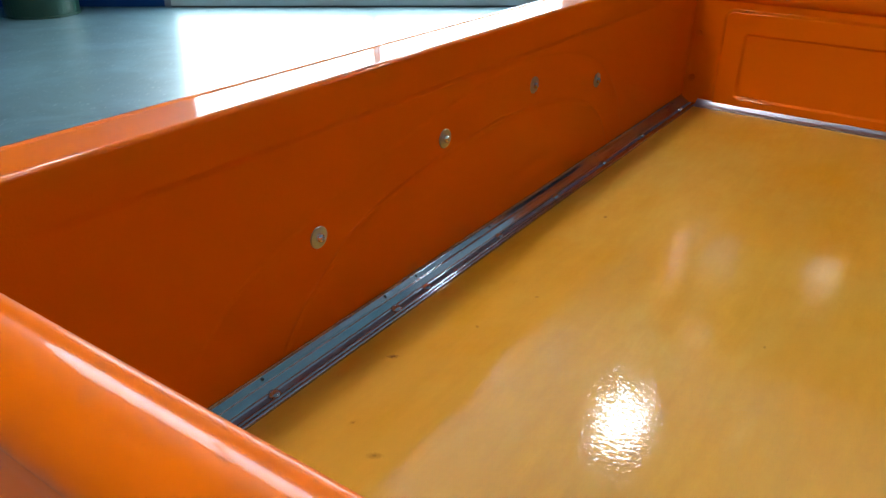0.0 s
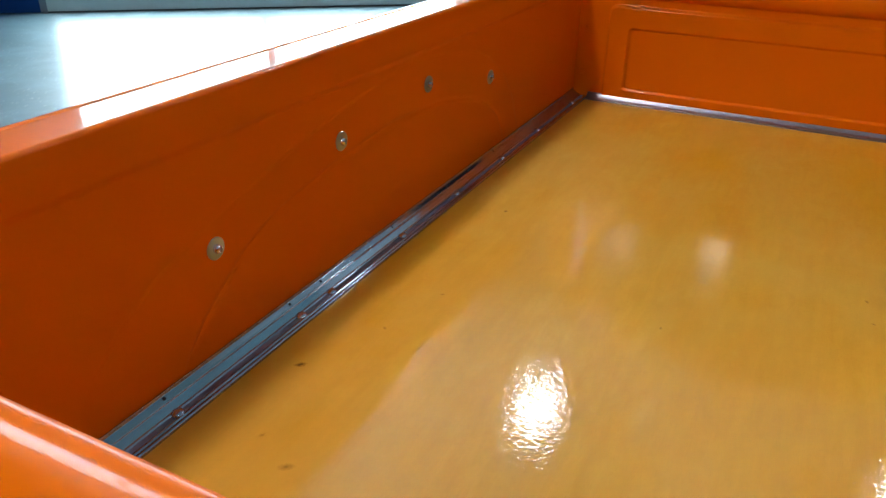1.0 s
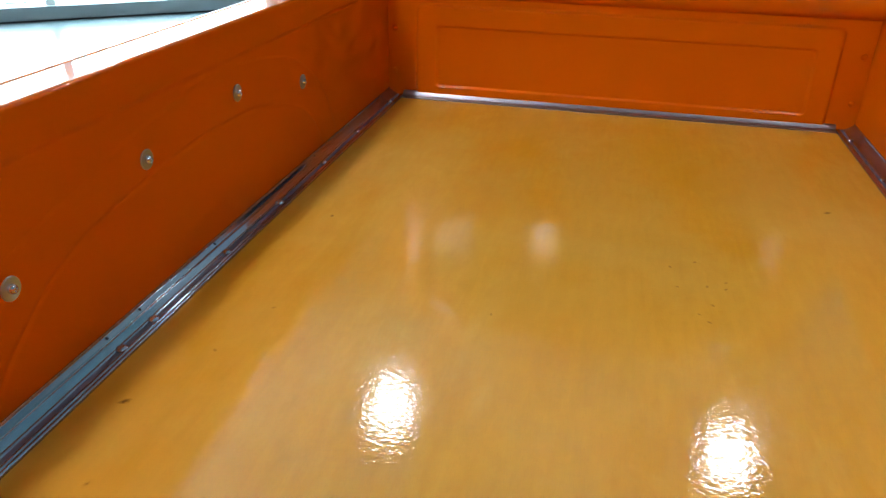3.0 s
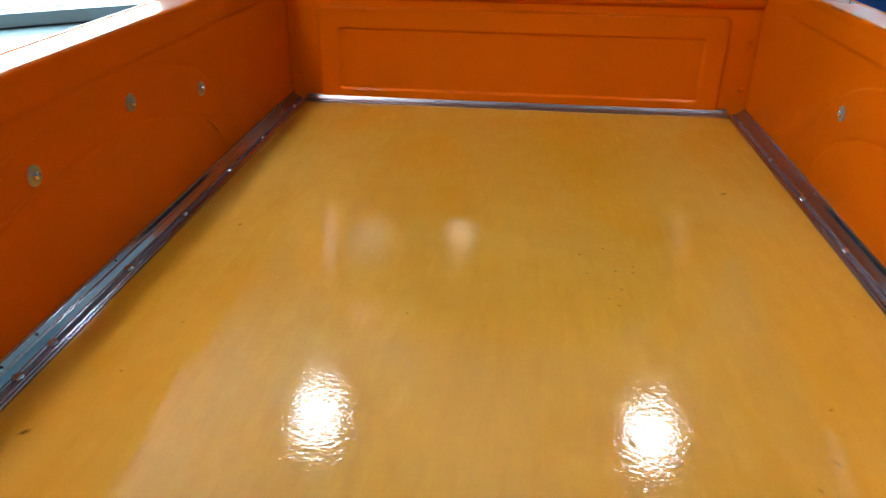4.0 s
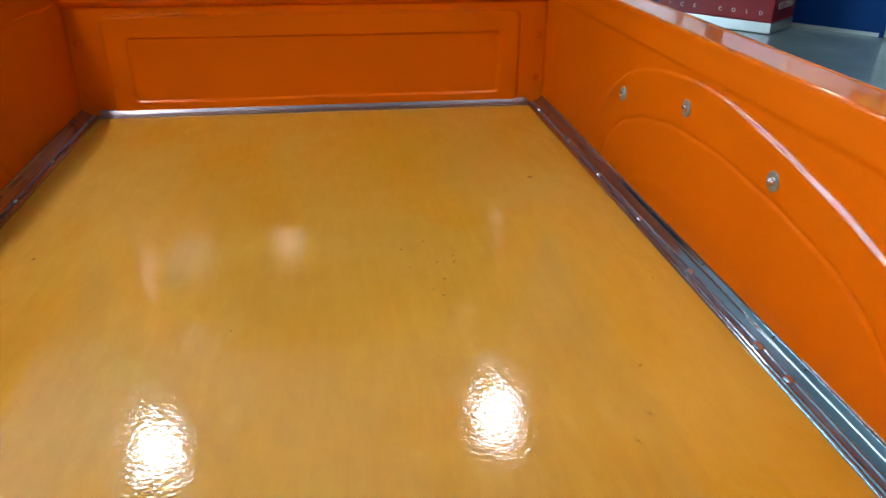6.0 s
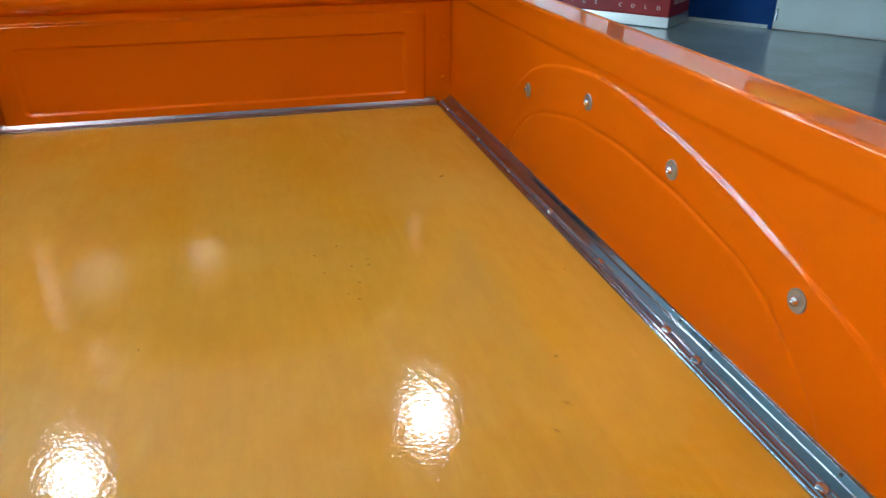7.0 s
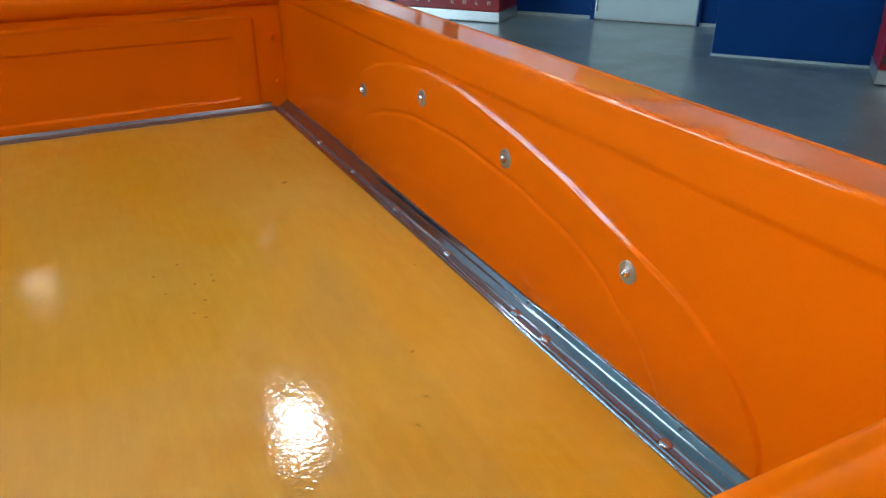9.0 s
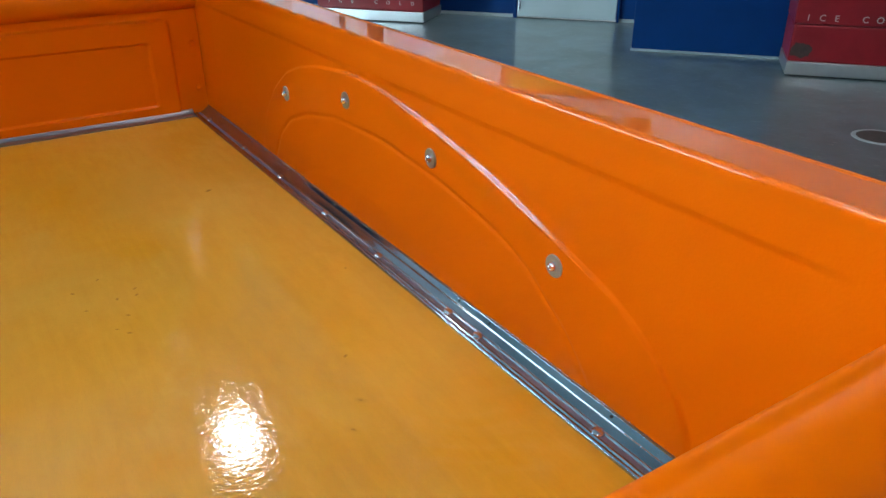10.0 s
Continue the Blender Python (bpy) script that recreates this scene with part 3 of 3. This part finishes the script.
def tailgate():
    # a rolled top with a small bead along its inner side
    cy, cz, r = 0.172, 0.316, 0.030
    by, bz, br = 0.1950, 0.3295, 0.0118
    bead = [(by + br * math.cos(a), bz + br * math.sin(a)) for a in np.linspace(-1.5, 2.6, 40)]
    roll = [(cy + r * math.cos(a), cz + r * math.sin(a)) for a in np.linspace(0.8, math.pi + 0.75, 50)]
    prof = [p for p in bead if math.hypot(p[0] - cy, p[1] - cz) > r + 0.0004]
    prof += [p for p in roll if math.hypot(p[0] - by, p[1] - bz) > br + 0.0004]
    prof += [(cy - 0.019, 0.27), (cy - 0.018, -0.05), (cy + 0.016, -0.05), (cy + 0.017, 0.27)]
    prof = eased(prof, 0.0012, 7)
    xs = [-WALL_X + 0.004, -WALL_X + 0.006, *np.linspace(-WALL_X + 0.02, WALL_X - 0.02, 40), WALL_X - 0.006, WALL_X - 0.004]
    v, f = loft([[(x, y, z) for y, z in prof] for x in xs])
    return in_bed(link_mesh("tailgate", v, f, GATE, truck, "closed orange tailgate with a rolled top edge"))


tailgate()


def bed_floor():
    sheet = in_bed(boxed("bed_floor", (-0.585, 0.20, -0.020), (0.585, FRONT_Y - 0.012, 0.0), WOOD, truck, "varnished amber plywood bed floor", 0.001))
    for sign in (-1, 1):
        # two beads at the wood, a flat for the bolts, then two facets that climb to the side panel
        prof = [(0.5725, 0.0), (0.5725, 0.0022), (0.5735, 0.0040), (0.5757, 0.0049), (0.5780, 0.0041), (0.5793, 0.0024), (0.5804, 0.0037), (0.5823, 0.0044), (0.5843, 0.0037),
                (0.5857, 0.0022), (0.5866, 0.0021), (0.5922, 0.0021), (0.5929, 0.0025), (0.5937, 0.0035), (0.5946, 0.0041), (0.5957, 0.0043), (0.5966, 0.0046),
                (0.6061, 0.0092), (0.6066, 0.0101), (0.6071, 0.0113), (0.6077, 0.0118), (0.6084, 0.0120), (0.6091, 0.0124), (0.6147, 0.0161), (0.6151, 0.0169), (0.6154, 0.0190), (0.6160, 0.0200), (0.6172, 0.0203), (0.6172, 0.0)]
        # points close to each facet's ends keep its middle flat
        pts = []
        for (x, z), (x2, z2) in zip(prof, prof[1:] + prof[:1]):
            pts.append((x, z))
            long = math.hypot(x2 - x, z2 - z)
            if long > 0.004:
                pts += [(x + (x2 - x) * k, z + (z2 - z) * k) for k in (0.0006 / long, 1 - 0.0006 / long)]
        sections = []
        for y in np.linspace(0.19, FRONT_Y - 0.002, 60):
            s = [(sign * x, y, z) for x, z in pts]
            sections.append(s if sign < 0 else s[::-1])
        v, f = loft(sections)
        strip = in_bed(link_mesh("bed_strip", v, f, STEEL, truck, "polished steel angle strip"))
        # the flat under the bolts is scratched dull
        strip.data.materials.append(DULL)
        for face in strip.data.polygons:
            if abs(face.center.z - 0.0021) < 0.0003 and 0.586 < abs(face.center.x) < 0.595:
                face.material_index = 1
        for y in BOLT_Y:
            m = pose(sign * 0.5900, y, 0.0021)
            bm = lathe(bmesh.new(), dome(0.0090, 0.0056, 9) + [(0.0092, -0.001), (0, -0.001)], m, 24)
            part("carriage_bolt", bm, ZINC, strip, "domed carriage bolt")
            # a small dark disc beside each bolt, standing in for its mirror image
            mark = lathe(bmesh.new(), [(0, 0.0003), (0.0015, 0.0003), (0.0020, 0.0005), (0.0024, 0.0003), (0.0024, -0.0008), (0, -0.0008)], pose(sign * 0.6120, y + 0.002, 0.0143, 0, -34 * sign, 0), 14)
            part("bolt_reflection_mark", mark, DARK, strip, "dark disc in place of a bolt reflection")
    y0, y1 = FRONT_Y - 0.030, FRONT_Y - 0.001
    prof = [(y0, 0.0), (y0, 0.0030), (y0 + 0.002, 0.0045), (y0 + 0.011, 0.0058), (y0 + 0.0125, 0.0066), (y0 + 0.0135, 0.0075),
            (y0 + 0.0205, 0.0145), (y0 + 0.0215, 0.0152), (y0 + 0.023, 0.0155), (y1, 0.0155), (y1, 0.0)]
    v, f = loft([[(x, y, z) for y, z in prof] for x in np.linspace(-0.572, 0.572, 40)])
    in_bed(link_mesh("front_strip", v, f, BRIGHT, truck, "polished steel strip along the front"))
    return sheet


bed_floor()


def cab():
    """The cab behind the front panel, known from what the varnish and the strips mirror."""
    y0, y1, steps = FRONT_Y + 0.075, FRONT_Y + 1.18, 64

    def ring(y, inset, lift=0.0):
        """A rounded cross-section, wide at the belt and drawn in at the roof."""
        pts = []
        for i in range(steps):
            a = 2 * math.pi * i / steps
            c, q = math.cos(a), math.sin(a)
            z = 0.36 + (0.50 + lift) * math.copysign(abs(q) ** 0.42, q)
            lean = 0.085 * max(0.0, (z - 0.36) / 0.5) ** 1.6
            x = (0.705 - lean) * math.copysign(abs(c) ** 0.42, c)
            pts.append((x * (1 - inset / 0.70), y, 0.36 + (z - 0.36) * (1 - inset / 0.50)))
        return pts

    def opening(y, grow=0.0):
        """The rear window's outline, with well-rounded corners."""
        pts = []
        for i in range(steps):
            a = 2 * math.pi * i / steps
            c, q = math.cos(a), math.sin(a)
            z = 0.575 + (0.175 + grow) * math.copysign(abs(q) ** 0.5, q)
            pts.append(((0.50 + grow - 0.10 * (z - 0.575)) * math.copysign(abs(c) ** 0.35, c), y, z))
        return pts

    outer = [opening(y0 + 0.03), opening(y0)]
    outer += [ring(y0 + 0.055 * (1 - math.cos(a)), 0.055 * (1 - math.sin(a)), 0.0) for a in np.linspace(0, math.pi / 2, 9)]
    outer += [ring(y, 0.0, 0.035 * math.sin(math.pi * (y - y0) / (y1 - y0)) ** 0.8) for y in np.linspace(y0 + 0.07, y1 - 0.07, 14)]
    outer += [ring(y1 - 0.055 * (1 - math.cos(a)), 0.055 * (1 - math.sin(a))) for a in np.linspace(math.pi / 2, 0, 9)]
    outer += [opening(y1), opening(y1 - 0.03)]
    v, f = loft(outer, caps=False)
    body = in_bed(link_mesh("cab", v, f, CAB_PAINT, truck, "rounded orange cab"))
    v, f = loft([opening(y0 - 0.003, 0.016), opening(y0 - 0.009, 0.010), opening(y0 - 0.009, 0.002), opening(y0 + 0.012, -0.002), opening(y0 + 0.012, 0.016)], caps=False)
    link_mesh("window_gasket", v, f, DARK, body, "black rubber gasket")
    v, f = loft([opening(y0 + 0.002), opening(y0 + 0.008)])
    link_mesh("rear_window", v, f, CAB_GLASS, body, "dark rear window")
    v, f = loft([opening(y1 - 0.012), opening(y1 - 0.006)])
    link_mesh("windscreen", v, f, CAB_GLASS, body, "dark windscreen")
    for sign in (-1, 1):
        in_bed(boxed("cab_frame_rail", (sign * 0.40 - 0.03, FRONT_Y + 0.002, -0.16), (sign * 0.40 + 0.03, y1 - 0.10, -0.135), DARK, truck))


cab()


def running_gear():
    """Fenders, tyres and frame rails that carry the bed."""
    for sign, lift in ((-1, -0.03), (1, -0.03)):
        sections = []
        for a in np.linspace(0.0, math.pi, 40):
            s = []
            for b in np.linspace(0, math.pi / 2, 10):
                x = 0.640 + 0.34 * math.sin(b)
                r = 0.44 - 0.09 * (1 - math.cos(b)) ** 1.5
                s.append((sign * x, 1.03 + 1.12 * r * math.cos(a), -0.155 + lift + r * math.sin(a)))
            for b in np.linspace(math.pi / 2, 0, 10):
                x = 0.640 + 0.334 * math.sin(b)
                r = 0.434 - 0.09 * (1 - math.cos(b)) ** 1.5
                s.append((sign * x, 1.03 + 1.12 * r * math.cos(a), -0.155 + lift + r * math.sin(a)))
            sections.append(s if sign > 0 else s[::-1])
        v, f = loft(sections)
        in_bed(link_mesh("fender", v, f, ORANGE, truck, "rounded orange rear fender"))
        m = pose(sign * 0.80, 1.03, GROUND + 0.335, 0, 90, 0)
        prof = [(0, 0.02), (0.19, 0.03), (0.20, 0.09), (0.30, 0.105), (0.33, 0.08), (0.335, 0.0), (0.33, -0.08), (0.30, -0.105), (0.20, -0.09), (0.19, -0.03), (0, -0.02)]
        in_bed(part("tyre", lathe(bmesh.new(), prof, m, 40), DARK, truck, "black tyre"))
        in_bed(boxed("frame_rail", (sign * 0.40 - 0.03, 0.22, -0.16), (sign * 0.40 + 0.03, FRONT_Y, -0.021), DARK, truck))
    in_bed(boxed("axle", (-0.72, 0.98, GROUND + 0.29), (0.72, 1.08, GROUND + 0.37), DARK, truck, bevel=0.02))
    for sign in (-1, 1):
        in_bed(boxed("spring_block", (sign * 0.40 - 0.03, 0.99, GROUND + 0.36), (sign * 0.40 + 0.03, 1.07, -0.155), DARK, truck))


running_gear()


# ---- things along the walls ----
def letters(name, text, size, m, parent):
    cu = bpy.data.curves.new(name, "FONT")
    cu.body, cu.size, cu.extrude = text, size, 0.002
    cu.align_x = "CENTER"
    tmp = new("text", cu)
    dg = bpy.context.evaluated_depsgraph_get()
    me = bpy.data.meshes.new_from_object(tmp.evaluated_get(dg))
    bpy.data.objects.remove(tmp)
    me.transform(m)
    me.materials.clear()
    me.materials.append(LETTER)
    ob = new(name, me)
    ob.parent = parent
    return ob


def cooler(u, v, length, depth, height, seam, row, side_row, worn, label):
    """A chest cooler, its front facing -u, its end facing +v or -v; v is its near front corner and it runs to v + length."""
    c = new("drinks_cooler")
    c.matrix_world = ROOM @ pose(u, v, GROUND)
    lo, hi = min(0, length), max(0, length)
    part("base_band", box(bmesh.new(), (-0.004, lo - 0.004, 0.008), (depth + 0.004, hi + 0.004, 0.095), 0.005), ALU, c, "brushed metal kick band")
    part("foot_plinth", box(bmesh.new(), (0.02, lo + 0.02, 0.0), (depth - 0.02, hi - 0.02, 0.009)), DARK, c)
    part("body", box(bmesh.new(), (0, lo, 0.096), (depth, hi, seam - 0.003), 0.012), RED, c, "red enamel lower body")
    part("upper_body", box(bmesh.new(), (-0.003, lo - 0.003, seam + 0.001), (depth + 0.003, hi + 0.003, height - 0.07), 0.012), RED, c, "red enamel upper body")
    part("lid", box(bmesh.new(), (-0.012, lo - 0.012, height - 0.068), (depth + 0.012, hi + 0.012, height), 0.02), RED, c, "red enamel lid")
    for k, ch in enumerate("ICE COLD"):
        if ch == " ":
            continue
        at = row[1] + row[2] * (7 - k) if length > 0 else -row[1] - row[2] * k
        m = Matrix.Translation((-0.005, at, row[0])) @ Matrix(((0, 0, -1), (-1, 0, 0), (0, 1, 0))).to_4x4()
        letters("letter", ch, row[3], m, c)
    if side_row:
        m = Matrix.Translation((depth * 0.5, lo - 0.005, side_row)) @ Matrix(((1, 0, 0), (0, 0, -1), (0, 1, 0))).to_4x4()
        letters("lettering", "ICE COLD", 0.075, m, c)
    if worn:
        bm = bmesh.new()
        random.seed(4)
        ring = []
        for i in range(18):
            a = 2 * math.pi * i / 18
            ring.append(bm.verts.new((-0.0015, -0.066 + math.cos(a) * 0.066 * random.uniform(0.8, 1.15), 0.170 + math.sin(a) * 0.052 * random.uniform(0.75, 1.2))))
        face = bm.faces.new(ring)
        ext = bmesh.ops.extrude_face_region(bm, geom=[face])
        bmesh.ops.translate(bm, vec=(0.003, 0, 0), verts=[g for g in ext["geom"] if isinstance(g, bmesh.types.BMVert)])
        part("worn_patch", bm, RUST, c, "dark worn patch of bare metal")
    return tagged(c, label, "drinks cooler", "drinks coolers")


cooler(6.68, 2.30, 1.05, 0.50, 0.92, 0.34, (0.155, 0.10, 0.118, 0.045), 0.20, False, "red enamel drinks cooler with metal base, against blue wall")
cooler(5.53, -0.65, -1.10, 0.47, 0.92, 0.335, (0.36, 0.075, 0.083, 0.055), 0, True, "red enamel drinks cooler with worn patch, against blue bulkhead")


def drum():
    d = new("green_drum")
    d.matrix_world = ROOM @ pose(-2.80, 6.93, GROUND)
    prof = [(0, 0.88), (0.28, 0.88), (0.292, 0.87), (0.292, 0.60), (0.30, 0.595), (0.30, 0.575), (0.292, 0.57), (0.292, 0.31), (0.30, 0.305), (0.30, 0.285), (0.292, 0.28), (0.292, 0.02), (0.298, 0.015), (0.298, 0.0), (0, 0.0)]
    part("drum_body", lathe(bmesh.new(), prof, None, 48), GREEN, d)
    part("rim", lathe(bmesh.new(), [(0.285, 0.895), (0.30, 0.895), (0.302, 0.875), (0.29, 0.87)], None, 48), GREEN, d)
    tagged(d, "dark green steel drum standing by the wall", "drum")


drum()


def floor_drain():
    d = new("floor_drain")
    d.matrix_world = pose(3.92, 1.93, GROUND)
    part("frame", lathe(bmesh.new(), [(0.110, 0.003), (0.128, 0.003), (0.133, 0.001), (0.133, 0.0), (0.110, 0.0)], None, 40), SILL, d, "pale worn metal rim")
    part("grate", lathe(bmesh.new(), [(0, 0.002), (0.109, 0.002), (0.109, 0.0), (0, 0.0)], None, 40), RUST, d, "dark rusty cover")
    tagged(d, "round dark floor drain with pale rim in the concrete", "floor drain")


floor_drain()


def wall_sign(v0, v1, z0, z1, u, face, rim, bars, label):
    s = new("wall_sign")
    s.matrix_world = ROOM @ pose(u, (v0 + v1) / 2, (z0 + z1) / 2)
    w, h = (v1 - v0) / 2, (z1 - z0) / 2
    part("board", box(bmesh.new(), (-0.014, -w, -h), (0.010, w, h), 0.006), rim, s)
    part("face", box(bmesh.new(), (-0.020, -w * 0.86, -h * 0.72), (-0.013, w * 0.86, h * 0.72), 0.003), face, s)
    for y0, y1, b0, b1 in bars:
        part("lettering_bar", box(bmesh.new(), (-0.024, y0 * w, b0 * h), (-0.019, y1 * w, b1 * h)), rim, s)
    return tagged(s, label, "wall sign")


wall_sign(0.70, 1.66, 1.66, 1.87, U1 - 0.035, YELLOW, SIGNRED, ((-0.6, 0.6, -0.75, -0.45),), "yellow sign with a red border on pale siding")
wall_sign(0.56, 1.68, 2.02, 2.17, U1 - 0.035, SIGNRED, YELLOW, tuple((-0.8 + 0.2 * i, -0.68 + 0.2 * i, -0.45, 0.45) for i in range(8)), "long red sign with yellow lettering bars on pale siding")
wall_sign(0.19, 0.43, 2.02, 2.16, U1 - 0.035, SIGNRED, YELLOW, (), "small red sign on pale siding")


def counter():
    c = new("counter")
    c.matrix_world = ROOM @ pose(6.05, 0.40, GROUND)
    part("body", box(bmesh.new(), (0, -4.2, 0.016), (0.75, 0, 1.04), 0.004), BLUE, c, "dark blue painted front")
    part("base_strip", box(bmesh.new(), (-0.006, -4.2, 0.0), (0.75, 0.006, 0.016), 0.002), SILL, c, "thin pale strip at the floor")
    part("worktop", box(bmesh.new(), (-0.03, -4.22, 1.041), (0.78, 0.03, 1.08), 0.008), SLATE, c, "dark worktop")
    tagged(c, "long dark blue painted counter with pale base strip", "counter")


counter()


def framed_window():
    """A white frame with pale blinds behind the glass, in the siding wall."""
    w = tagged(new("window_2"), "white-framed window with pale blinds in pale siding", "window", kind="structure")
    w.matrix_world = ROOM
    x0, x1 = U1 - 0.06, U1 - 0.028
    z0, z1 = GROUND + 1.30, 1.70
    for a, b in ((2.24, 2.32), (2.82, 2.88), (3.36, 3.42), (3.90, 3.96), (4.46, 4.54)):
        part("stile", box(bmesh.new(), (x0, a, z0), (x1, b, z1), 0.004), WHITE, w)
    for a, b in ((z0 - 0.06, z0), (z1, z1 + 0.07)):
        part("rail", box(bmesh.new(), (x0, 2.24, a), (x1, 4.54, b), 0.004), WHITE, w)
    for a, b, blind in ((2.32, 2.82, True), (2.88, 3.36, False), (3.42, 3.90, True), (3.96, 4.46, False)):
        part("pane", box(bmesh.new(), (x0 + 0.012, a, z0), (x0 + 0.018, b, z1)), PANE if blind else BARE_PANE, w, "glass over a pale blind" if blind else "dark bare glass")
    # white panels added in place of bright patches that the rail mirrors
    for a, b, lo, hi in ((3.06, 3.30, 0.95, 1.56), (3.98, 4.44, 0.85, 1.40)):
        part("bright_panel", box(bmesh.new(), (x0 + 0.009, a, lo), (x0 + 0.0115, b, hi)), WHITE_PANEL, w, "white panel added for a bright patch mirrored in the rail")


framed_window()
